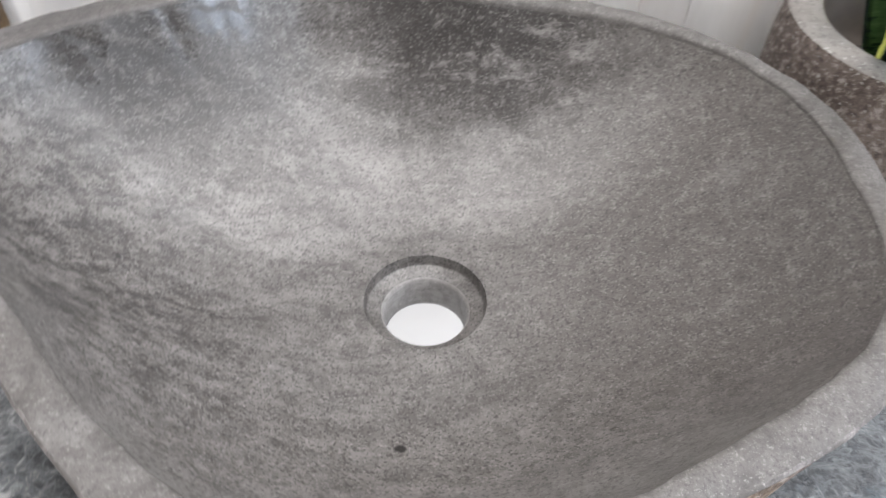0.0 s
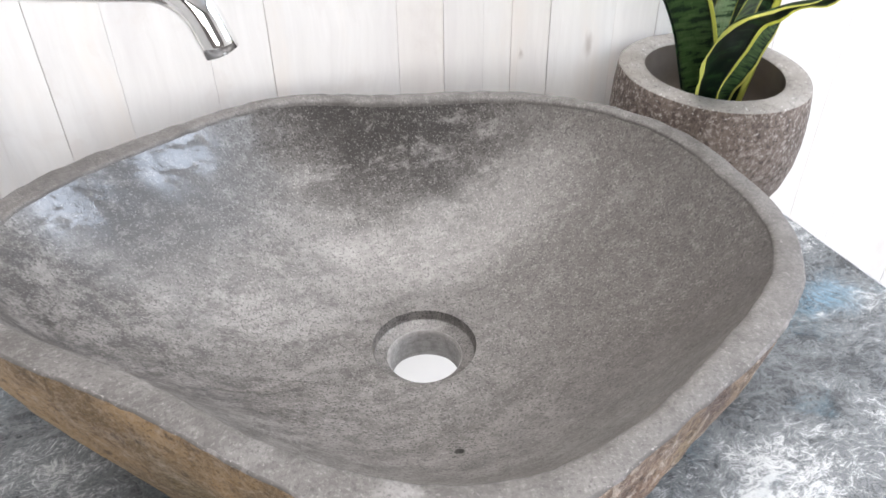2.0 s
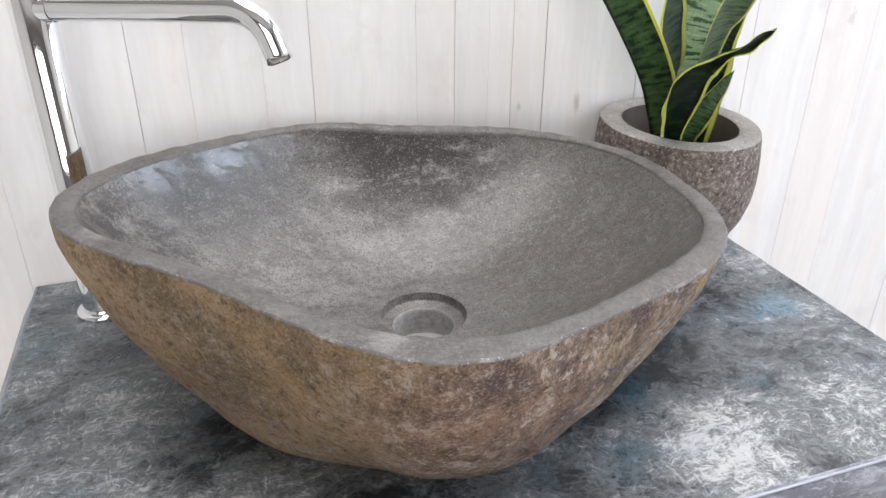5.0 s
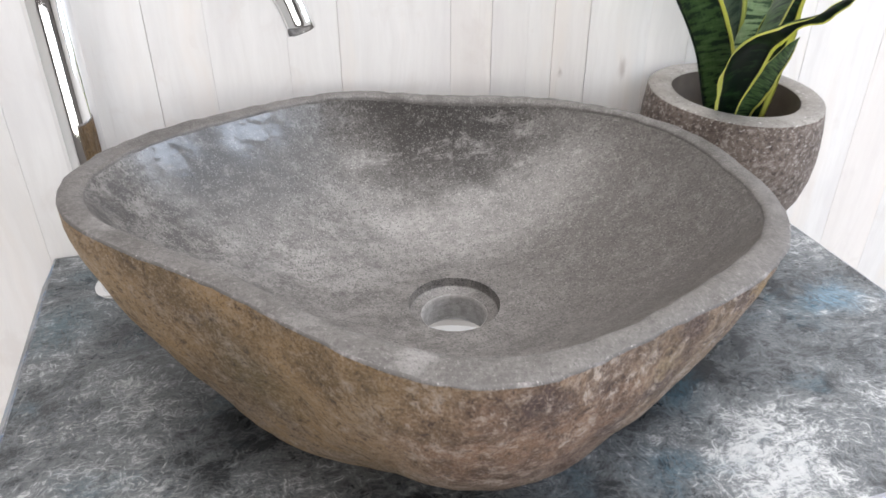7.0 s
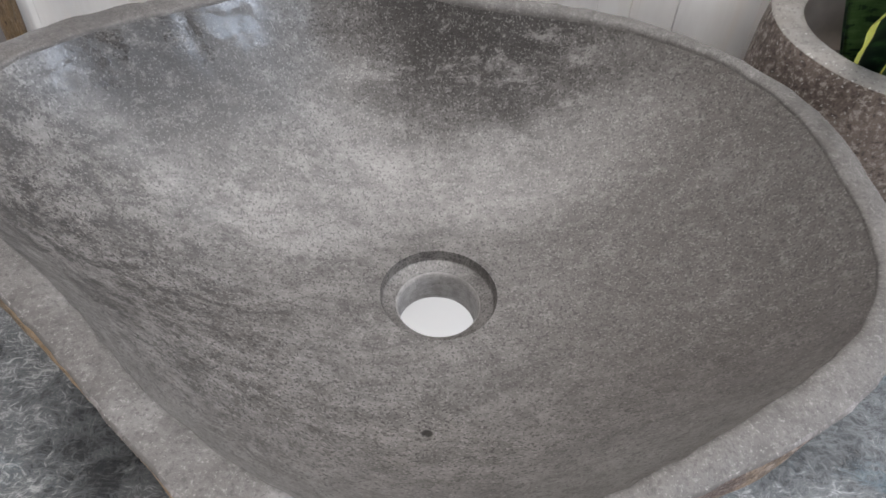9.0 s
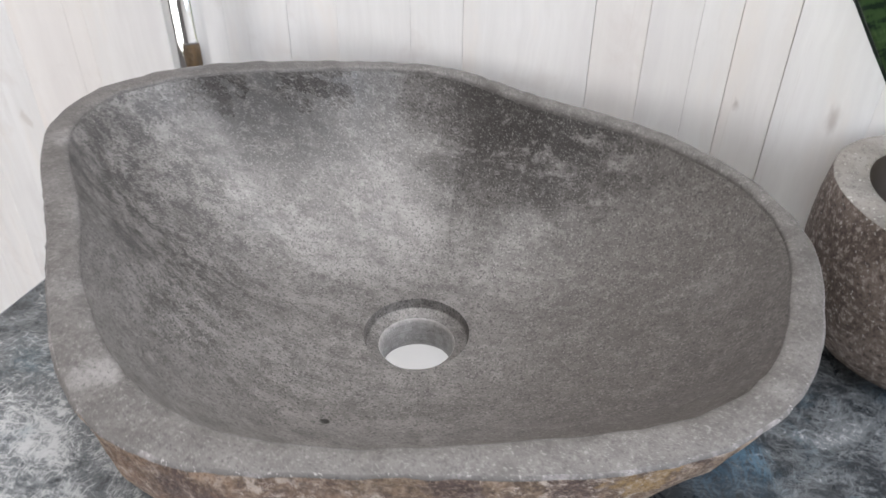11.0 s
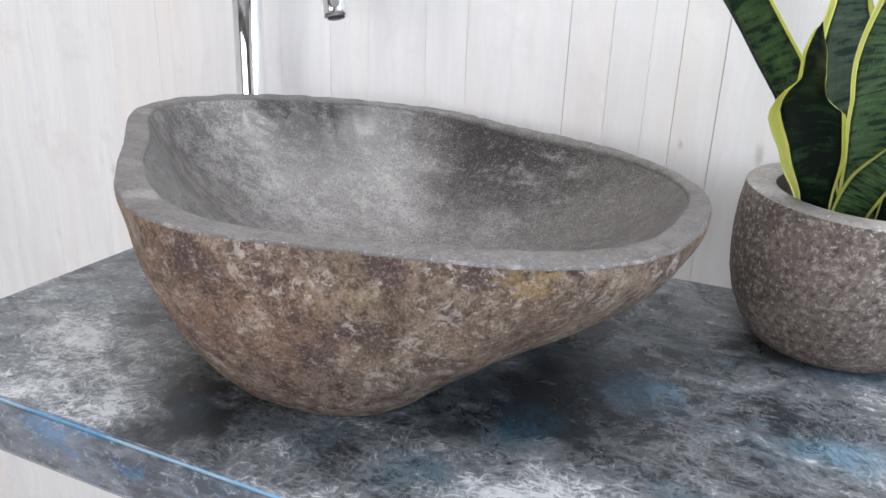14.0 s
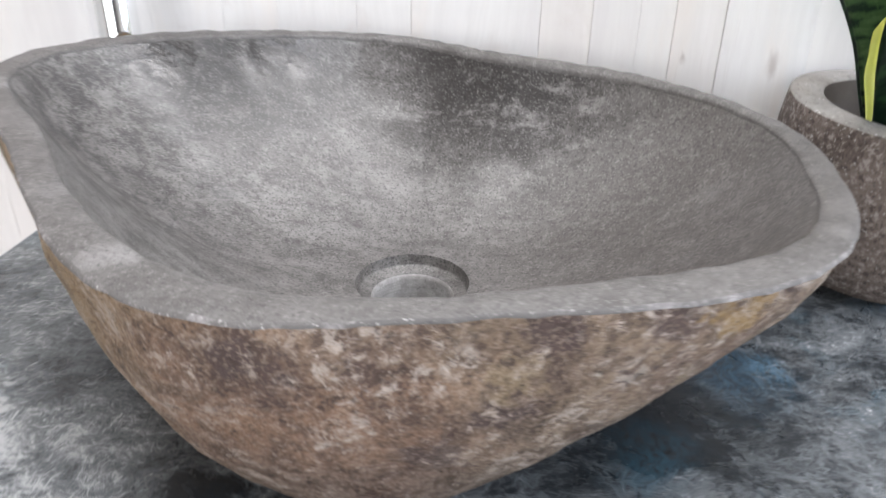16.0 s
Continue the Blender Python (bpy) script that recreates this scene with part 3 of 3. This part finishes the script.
def build_planks():
    rnd = random.Random(5)
    xs = sorted(SEAMS)
    while xs[0] > X0 + 0.1:
        xs.insert(0, xs[0] - rnd.uniform(0.06, 0.11))
    while xs[-1] < X1 - 0.1:
        xs.append(xs[-1] + rnd.uniform(0.06, 0.11))
    xs[0], xs[-1] = X0, X1
    for a, b in zip(xs[:-1], xs[1:]):
        ga = 0.00019 if a in STRONG else 0.00006
        gb = 0.00019 if b in STRONG else 0.00006
        d = rnd.uniform(0.0, 0.0006)
        part("plank", box(a + ga, b - gb, Y1 + d, Y1 + 0.0022, Z0, Z1, 0.00035), PLANK, wall, smooth=False)


build_planks()

# ---- the counter ----
CL, CR, CF, CB, TH = -0.024, 0.652, 0.296, 0.7195, 0.036
DRAIN = (0.285, 0.504)


def build_counter():
    root = thing("countertop", "blue and grey brushed painted vanity board fixed to the plank wall", "countertop")
    # an outline ring seen from the drain hole, with the corners in it
    cx, cy = DRAIN
    corner = [math.atan2(y - cy, x - cx) for x, y in ((CR, CB), (CL, CB), (CL, CF), (CR, CF))]
    angles = sorted([-math.pi + 2 * math.pi * i / 72 for i in range(72)] + corner)

    def edge(a, x0, x1, y0, y1):
        c, s = math.cos(a), math.sin(a)
        k = min([(x1 - cx) / c if c > 0 else (x0 - cx) / c if c < 0 else 9, (y1 - cy) / s if s > 0 else (y0 - cy) / s if s < 0 else 9])
        return cx + k * c, cy + k * s

    def ring(o, z):
        return [(*edge(a, CL - o, CR + o, CF - o, CB), z) for a in angles]

    hole = lambda z: [(cx + 0.070 * math.cos(a), cy + 0.070 * math.sin(a), z) for a in angles]
    part("top_face", rings([hole(0.0), ring(-0.002, 0.0)]), TOP, root, smooth=False)
    part("cut_edge", rings([hole(-TH), hole(0.0)]), plain("white_board_core", (0.84, 0.83, 0.81), 0.7), root, "white board edge of the drain cut-out", smooth=False)
    e = part("moulded_edge", rings([ring(-0.002, 0.0), ring(0.0, -0.0008), ring(0.0015, -0.0025), ring(0.0065, -0.0085), ring(0.0075, -0.0105), ring(0.0075, -0.032), ring(0.0055, -TH), hole(-TH)]), EDGE, root,
             "blue painted bevelled edge", smooth=False)
    return root


build_counter()
tagged(part("trim", box(0.02, 0.60, Y1 - 0.0052, Y1 - 0.0002, -0.80, -0.07, 0.001), plain("white_lacquer", (0.90, 0.90, 0.89), 0.4), smooth=False), "plain white panel on the wall below the counter", "panel", kind="structure")
# thin blue line of paint along the arris
def build_arris():
    root = bpy.data.objects["countertop"]
    n = Nodes("bright_blue_edge_line")
    sep = n.t.nodes.new("ShaderNodeSeparateXYZ")
    n.put(sep.inputs[0], n.warp(0.12, 9))
    blue = n.mix(n.step(n.noise(14, 5, 0.65), 0.40, 0.62), (0.08, 0.27, 0.46), (0.26, 0.40, 0.52))
    mat = n.done(n.mix(n.step(sep.outputs[0], 0.28, 0.44), blue, (0.38, 0.39, 0.45)), 0.35)
    pts = [Vector((CL - 0.0006, CB - 0.004, -0.0012)), Vector((CL - 0.0006, CF - 0.0006, -0.0012)), Vector((CR + 0.0006, CF - 0.0006, -0.0012)), Vector((CR + 0.0006, CB - 0.004, -0.0012))]
    for a, b in ((pts[1], pts[2]),):
        part("edge_line", tube([a, a.lerp(b, 0.5), b], 0.0010, 8), mat, root, "blue painted edge line that fades to white")


build_arris()

# ---- the stone basin ----
BC = (0.285, 0.50)
OUT_R = [0.1991, -0.0045, -0.0004, 0.021, -0.0061, 0.0009, 0.0087, 0.0066, -0.0049, -0.0069, 0.0024, 0.0002, -0.0016, 0.0008, 0.0011, -0.0002, 0.0001, -0.0009, 0.0003]
OUT_Z = [0.1375, -0.0132, 0.0027, 0.0004, 0.0011, -0.0003, 0.0006, -0.0006, 0.0003, 0.0004, 0.0]
RIM_W = [0.0132, -0.0028, -0.0064, 0.0028, -0.0027, 0.0026, 0.0007, 0.0007, -0.0012, -0.0007, 0.0007, -0.0007, 0.0016, 0.0012, -0.0006]
RIM_DZ = [-0.0004, 0.0012, -0.0026, 0.0015, -0.0026]
FOOT, FOOT_R = (0.2733, 0.4852), [0.1119, -0.0027, 0.0018, 0.0065, 0.0137, -0.0148, 0.0077]
SIDE_P, SIDE_G = [0.297, 0.158, -0.228, 0.276, 0.18], [0.139, 0.051, -0.327, 0.174, 0.011]


def wave(c, a):
    return c[0] + sum(c[2 * k - 1] * math.cos(k * a) + c[2 * k] * math.sin(k * a) for k in range(1, (len(c) + 1) // 2))


def turned(a, b):
    return (a - b + math.pi) % (2 * math.pi) - math.pi


def lump(p, size, amount):
    return noise.noise(Vector(p) / size) * amount


def build_basin():
    root = thing("vessel_basin", "hollowed grey river stone wash basin with rough brown outside", "basin")
    n = 200
    angles = [2 * math.pi * i / n for i in range(n)]
    outer, top_o, top_i, rim_in = [], [], [], []
    for a in angles:
        r, z = wave(OUT_R, a), wave(OUT_Z, a)
        w = max(0.0075, wave(RIM_W, a)) + 0.0004
        c, s = math.cos(a), math.sin(a)
        jr = lump((c * 2, s * 2, 3), 0.09, 0.0011)
        jz = lump((c * 2, s * 2, 9), 0.11, 0.0009)
        r, z = r + jr, z + jz
        dz = wave(RIM_DZ, a) * 0.8
        outer.append(Vector((BC[0] + r * c, BC[1] + r * s, z)))
        rim_in.append(Vector((BC[0] + (r - w) * c, BC[1] + (r - w) * s, z + dz)))
    # outside: from the rim down to the foot
    rows = []
    steps = 44
    for k in range(steps + 1):
        ph = k / steps * math.pi / 2
        row = []
        for a, o in zip(angles, outer):
            fr = wave(FOOT_R, a) + 0.0025 - 0.0304 * math.exp(-(turned(a, -0.476) / 0.30) ** 2)
            fx, fy = FOOT[0] + fr * math.cos(a), FOOT[1] + fr * math.sin(a)
            p, g = math.exp(wave(SIDE_P, a)), math.exp(wave(SIDE_G, a))
            cw = math.cos(ph) ** p if k < steps else 0.0
            zw = 1 - math.sin(ph) ** g
            # the flank swells below the rim and draws in above the foot
            cw -= 0.018 * math.exp(-(turned(a, -0.476) / 0.30) ** 2) * (zw / 0.6) * math.exp(1 - zw / 0.6)
            cw += 0.085 * math.exp(-(turned(a, -0.205) / 0.854) ** 2) * 4 * zw * (1 - zw)
            z = (o.z - 0.0015) * zw
            q = Vector((fx + (o.x - fx) * cw, fy + (o.y - fy) * cw, z))
            if 0 < k < steps:
                out = Vector((math.cos(a), math.sin(a), -0.3))
                q += out * (lump(q, 0.035, 0.0022) + lump(q, 0.012, 0.0007)) * min(1.0, k / 4, (steps - k) / 5)
            row.append(q)
        rows.append(row)
    rows.append([Vector((FOOT[0] + (q.x - FOOT[0]) * 0.5, FOOT[1] + (q.y - FOOT[1]) * 0.5, 0.0005)) for q in rows[-1]])
    hole_low = [Vector((DRAIN[0] + 0.0290 * math.cos(a), DRAIN[1] + 0.0290 * math.sin(a), 0.0008)) for a in angles]
    rows.append(hole_low)
    part("outer_skin", rings(rows), RIND, root, "rough brown weathered stone skin")
    # the sawn rim, softly rounded
    rr = [[o + Vector((0, 0, -0.0015)) for o in outer]]
    for f, dz in ((0.03, -0.0004), (0.075, 0.0), (0.35, 0.0006), (0.62, 0.0005), (0.82, 0.0), (0.93, -0.0006), (0.98, -0.0014)):
        rr.append([o.lerp(i, f) + Vector((0, 0, dz + lump(o.lerp(i, f), 0.006, 0.0004))) for o, i in zip(outer, rim_in)])
    rr.append([i + Vector((0, 0, -0.0028)) for i in rim_in])
    part("rim", rings(rr[2:]), RIM, root, "pale grey sawn stone rim")
    part("rim_edge", rings(rr[:3]), BRUISED, root, "bruised pale edge of the rim")
    # the bowl
    lip_r = 0.0335
    rows = []
    steps = 40
    for k in range(steps + 1):
        u = 1 - k / steps
        row = []
        for a, i in zip(angles, rim_in):
            lx, ly = DRAIN[0] + lip_r * math.cos(a), DRAIN[1] + lip_r * math.sin(a)
            e = 1.98 - 0.28 * math.cos(a - 1.5)
            zi = i.z - 0.0028
            v = 0.88 * u ** e + 0.12 * u ** 9
            uu = u
            q = Vector((lx + (i.x - lx) * uu, ly + (i.y - ly) * uu, 0.0372 + (zi - 0.0372) * v))
            if 0 < k < steps:
                q.z += lump(q, 0.05, 0.0012) * min(1.0, k / 5, (steps - k) / 5)
            row.append(q)
        rows.append(row)
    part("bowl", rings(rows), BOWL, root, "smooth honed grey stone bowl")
    # stepped drain
    prof = [(lip_r, 0.0372), (lip_r - 0.0003, 0.0366), (lip_r - 0.0009, 0.0310), (lip_r - 0.0018, 0.0301), (0.0262, 0.0290), (0.0245, 0.0280)]
    part("drain_recess", lathe(prof, *DRAIN, n=n), BOWL, root, "round recess ground into the stone for a drain")
    prof = [(0.0245, 0.0280), (0.0236, 0.0271), (0.0231, 0.0250), (0.0226, 0.0075), (0.0262, 0.0030), (0.0290, 0.0008)]
    part("drain_hole", lathe(prof, *DRAIN, n=n), DRILLED, root, "drilled drain hole, light from below put into its pale colour")
    return root


build_basin()

# ---- the tap ----
def build_tap():
    root = thing("basin_mixer_tap", "tall polished chrome basin tap with a long swivel spout", "tap")
    ax, ay, r = 0.0385, 0.655, 0.0152
    part("base_ring", lathe([(0.0, 0.0), (0.0205, 0.0), (0.0213, 0.001), (0.0213, 0.0035), (0.0198, 0.0048), (r, 0.0050)], ax, ay, 48), CHROME, root, "chrome base ring")
    part("column", lathe([(r, 0.0040), (r, 0.2660), (r - 0.0006, 0.2668), (r - 0.0006, 0.2680), (0.0, 0.2680)], ax, ay, 64), CHROME, root)
    part("collar", lathe([(r - 0.0004, 0.2675), (r + 0.0018, 0.2682), (r + 0.0018, 0.2722), (r - 0.0004, 0.2728)], ax, ay, 48), CHROME, root, "chrome collar ring")
    part("cap", lathe([(r - 0.0002, 0.2724), (r, 0.2735), (r, 0.3010), (r - 0.002, 0.3030), (0.0, 0.3032)], ax, ay, 48), CHROME, root, "chrome control cap")
    part("lever", tube([Vector((ax, ay, 0.292)), Vector((ax - 0.012, ay + 0.010, 0.296)), Vector((ax - 0.036, ay + 0.030, 0.305))], [0.004, 0.0036, 0.003], 16), CHROME, root, "slim chrome lever")
    d = Vector((0.857, -0.515, 0.0))
    start, zc = Vector((ax, ay, 0.2555)), 0.2602
    pts = [start + d * 0.006]
    for k in range(1, 9):
        p = start + d * (0.156 * k / 8)
        p.z = 0.2555 + (zc - 0.2555) * k / 8
        pts.append(p)
    bend = 0.029
    c = pts[-1] - Vector((0, 0, bend))
    for k in range(1, 13):
        a = radians(70) * k / 12
        pts.append(c + d * bend * math.sin(a) + Vector((0, 0, bend * math.cos(a))))
    end = d * math.cos(radians(70)) + Vector((0, 0, -math.sin(radians(70))))
    pts += [pts[-1] + end * 0.010, pts[-1] + end * 0.0155]
    part("spout", tube(pts, 0.0094, 32), CHROME, root, "long curved chrome spout")
    tip = pts[-1]
    part("aerator", tube([tip - end * 0.001, tip + end * 0.0008], 0.0068, 24), RUBBER, root, "dark aerator in the spout mouth")
    part("spout_joint", tube([start + d * 0.008, start + d * 0.0185], [0.0118, 0.0097], 32, False), CHROME, root)
    return root


build_tap()

# ---- the plant pot ----
PC = (0.594, 0.637)
POT_SX, POT_SY = -0.03, 0.06


def build_pot():
    root = thing("plant_pot", "rounded brown stone plant pot with a sawn grey rim", "plant pot")
    wob = lambda a, r, z: 1 + 0.018 * math.cos(2 * a + 0.6) + 0.010 * math.sin(3 * a) + noise.noise(Vector((math.cos(a) * 2, math.sin(a) * 2, z * 25))) * 0.012
    z1 = 0.122

    def tilt(bm):
        for v in bm.verts:
            k = max(0.0, v.co.z / z1) ** 2
            v.co.z += k * (POT_SX * (v.co.x - PC[0]) + POT_SY * (v.co.y - PC[1]))
        return bm

    side = [(0.0, 0.0), (0.0457, 0.0), (0.0550, 0.004), (0.0649, 0.016), (0.0732, 0.033), (0.0781, 0.052), (0.0799, 0.070), (0.0799, 0.086), (0.0789, 0.102), (0.0773, 0.116), (0.0766, z1 - 0.001)]
    part("outer_skin", tilt(lathe(side, *PC, n=96, wobble=wob)), POT, root, "rough speckled brown stone")
    rim = [(0.0766, z1 - 0.001), (0.0755, z1), (0.0706, z1 + 0.0006), (0.0623, z1 + 0.0006), (0.0571, z1), (0.0558, z1 - 0.001)]
    part("rim", tilt(lathe(rim, *PC, n=96, wobble=wob)), POT_RIM, root, "smooth sawn grey rim")
    inner = [(0.0558, z1 - 0.001), (0.0561, z1 - 0.012), (0.0566, z1 - 0.030), (0.0540, z1 - 0.055), (0.0, z1 - 0.056)]
    part("hollow", tilt(lathe(inner, *PC, n=96, wobble=wob)), POT_HOLLOW, root, "smooth brown stone hollow")
    soil = [(0.0, z1 - 0.042), (0.03, z1 - 0.043), (0.0532, z1 - 0.044)]
    tagged(part("potting_soil", lathe(soil, *PC, n=48, wobble=wob), SOIL), "dark potting soil inside the stone pot", "soil", kind="stuff")
    return root


build_pot()

# ---- the snake plant ----
def leaf(root, pts, widths, facing, trough, material, left=0.16, right=0.16, left_mat=None, wave_amp=0.0012):
    """A stiff strap leaf along a bent spine. facing: the way its inner side looks; left, right: shares of the width that the margins take."""
    spine = [Vector(p) for p in pts]
    n = 30
    cols = [-1.0 + left * k / 3 for k in range(3)] + [-1.0 + left + (2.0 - left - right) * k / 10 for k in range(11)] + [1.0 - right * k / 3 for k in (2, 1, 0)]
    m = len(cols) - 1
    rows = []
    for i in range(n + 1):
        t = i / n * (len(spine) - 1)
        k = min(int(t), len(spine) - 2)
        f = t - k
        p0, p1, p2, p3 = (spine[max(0, min(len(spine) - 1, k + d))] for d in (-1, 0, 1, 2))
        p = 0.5 * ((2 * p1) + (p2 - p0) * f + (2 * p0 - 5 * p1 + 4 * p2 - p3) * f * f + (3 * p1 - p0 - 3 * p2 + p3) * f ** 3)
        d = ((p2 - p0) + 2 * (2 * p0 - 5 * p1 + 4 * p2 - p3) * f + 3 * (3 * p1 - p0 - 3 * p2 + p3) * f * f).normalized()
        tw = (len(widths) - 1) * i / n
        kw = min(int(tw), len(widths) - 2)
        fw = tw - kw
        fw = fw * fw * (3 - 2 * fw) * 0.5 + fw * 0.5
        w = widths[kw] + (widths[kw + 1] - widths[kw]) * fw
        face = Vector(facing)
        face = (face - d * face.dot(d)).normalized()
        side = d.cross(face)
        tt = (len(trough) - 1) * i / n
        kt = min(int(tt), len(trough) - 2)
        tr = max(2.0, trough[kt] + (trough[kt + 1] - trough[kt]) * (tt - kt))
        rad = w / 2 / radians(tr)
        row = []
        for s in cols:
            a = s * radians(tr)
            wob = noise.noise(Vector((i * 0.35, s * 0.8, spine[1].x * 40))) * wave_amp * (0.4 + abs(s))
            row.append((p + side * rad * math.sin(a) + face * (rad * (1 - math.cos(a)) + wob), ((s + 1) / 2, i / n)))
        rows.append(row)

    def strip(j0, j1, th):
        bm = bmesh.new()
        uv = bm.loops.layers.uv.new("UVMap")
        front = [[bm.verts.new(r[j][0]) for j in range(j0, j1 + 1)] for r in rows]
        for i in range(n):
            for j in range(j1 - j0):
                f = bm.faces.new((front[i][j], front[i][j + 1], front[i + 1][j + 1], front[i + 1][j]))
                for loop, (a, b) in zip(f.loops, ((i, j), (i, j + 1), (i + 1, j + 1), (i + 1, j))):
                    loop[uv].uv = rows[a][j0 + b][1]
        bmesh.ops.solidify(bm, geom=list(bm.faces), thickness=th)
        return bm

    ob = part("leaf", strip(3, m - 3, 0.0014), material, root)
    part("margin", strip(0, 3, 0.0013), left_mat or MARGIN, ob, "dark rolled leaf edge" if left_mat else "yellow leaf margin")
    part("margin", strip(m - 3, m, 0.0013), MARGIN, ob, "yellow leaf margin")
    return ob


def build_plant():
    root = thing("snake_plant", "green mottled snake plant with yellow leaf edges in stone pot", "plant")
    zb = 0.074
    # tall leaf that leans over the basin
    leaf(root, [(0.584, 0.630, zb), (0.572, 0.628, 0.115), (0.549, 0.622, 0.175), (0.508, 0.617, 0.238), (0.448, 0.618, 0.322), (0.418, 0.618, 0.385)],
         [0.022, 0.028, 0.032, 0.033, 0.033, 0.022, 0.002], (-0.62, -0.78, 0.10), (30, 18, 12), LEAF, 0.12, 0.19, LEAF_DARK)
    # short triangular leaf behind it
    leaf(root, [(0.590, 0.652, zb), (0.580, 0.648, 0.150), (0.567, 0.638, 0.205), (0.561, 0.632, 0.248), (0.560, 0.630, 0.287)],
         [0.026, 0.044, 0.058, 0.054, 0.030, 0.001], (0.48, -0.87, 0.1), (25, 12), LEAF_GREY, 0.40, 0.22)
    # pale upright leaf at the back
    leaf(root, [(0.606, 0.650, zb), (0.600, 0.652, 0.150), (0.603, 0.653, 0.200), (0.616, 0.652, 0.250), (0.634, 0.650, 0.320), (0.645, 0.648, 0.37)],
         [0.026, 0.040, 0.056, 0.058, 0.054, 0.040, 0.002], (-0.2, -1, 0.0), (20, 10), LEAF_PALE, 0.10, 0.12)
    # upright leaf in front of it, leaning out
    leaf(root, [(0.594, 0.632, zb), (0.592, 0.626, 0.140), (0.590, 0.612, 0.190), (0.589, 0.596, 0.222), (0.597, 0.584, 0.256), (0.613, 0.572, 0.310), (0.628, 0.562, 0.360)],
         [0.024, 0.036, 0.046, 0.052, 0.054, 0.046, 0.002], (0.38, -0.92, 0.10), (26, 14), LEAF, 0.17, 0.10)
    # short leaf that arches out to the front, its sides rolled down
    leaf(root, [(0.567, 0.618, zb), (0.563, 0.608, 0.118), (0.555, 0.592, 0.156), (0.545, 0.568, 0.190), (0.544, 0.534, 0.212), (0.542, 0.502, 0.228), (0.541, 0.474, 0.244)],
         [0.018, 0.024, 0.042, 0.050, 0.019, 0.016, 0.001], (-0.06, -1.0, 0.05), (20, 26, 32, 46, 62, 60, 40), LEAF_DARK, 0.36, 0.12, wave_amp=0.003)
    # small dark leaf at the back
    leaf(root, [(0.614, 0.640, zb), (0.618, 0.640, 0.130), (0.626, 0.640, 0.175), (0.636, 0.638, 0.205), (0.650, 0.636, 0.226)],
         [0.022, 0.036, 0.036, 0.020, 0.001], (-0.5, -0.8, 0.3), (35, 55), LEAF_DARK, 0.06, 0.36)
    # low leaf beside the arching one
    leaf(root, [(0.584, 0.626, zb), (0.589, 0.616, 0.118), (0.603, 0.610, 0.150), (0.622, 0.606, 0.178)],
         [0.018, 0.026, 0.028, 0.018, 0.001], (0.2, -0.9, 0.5), (30, 40), LEAF, 0.22, 0.16)
    return root


build_plant()
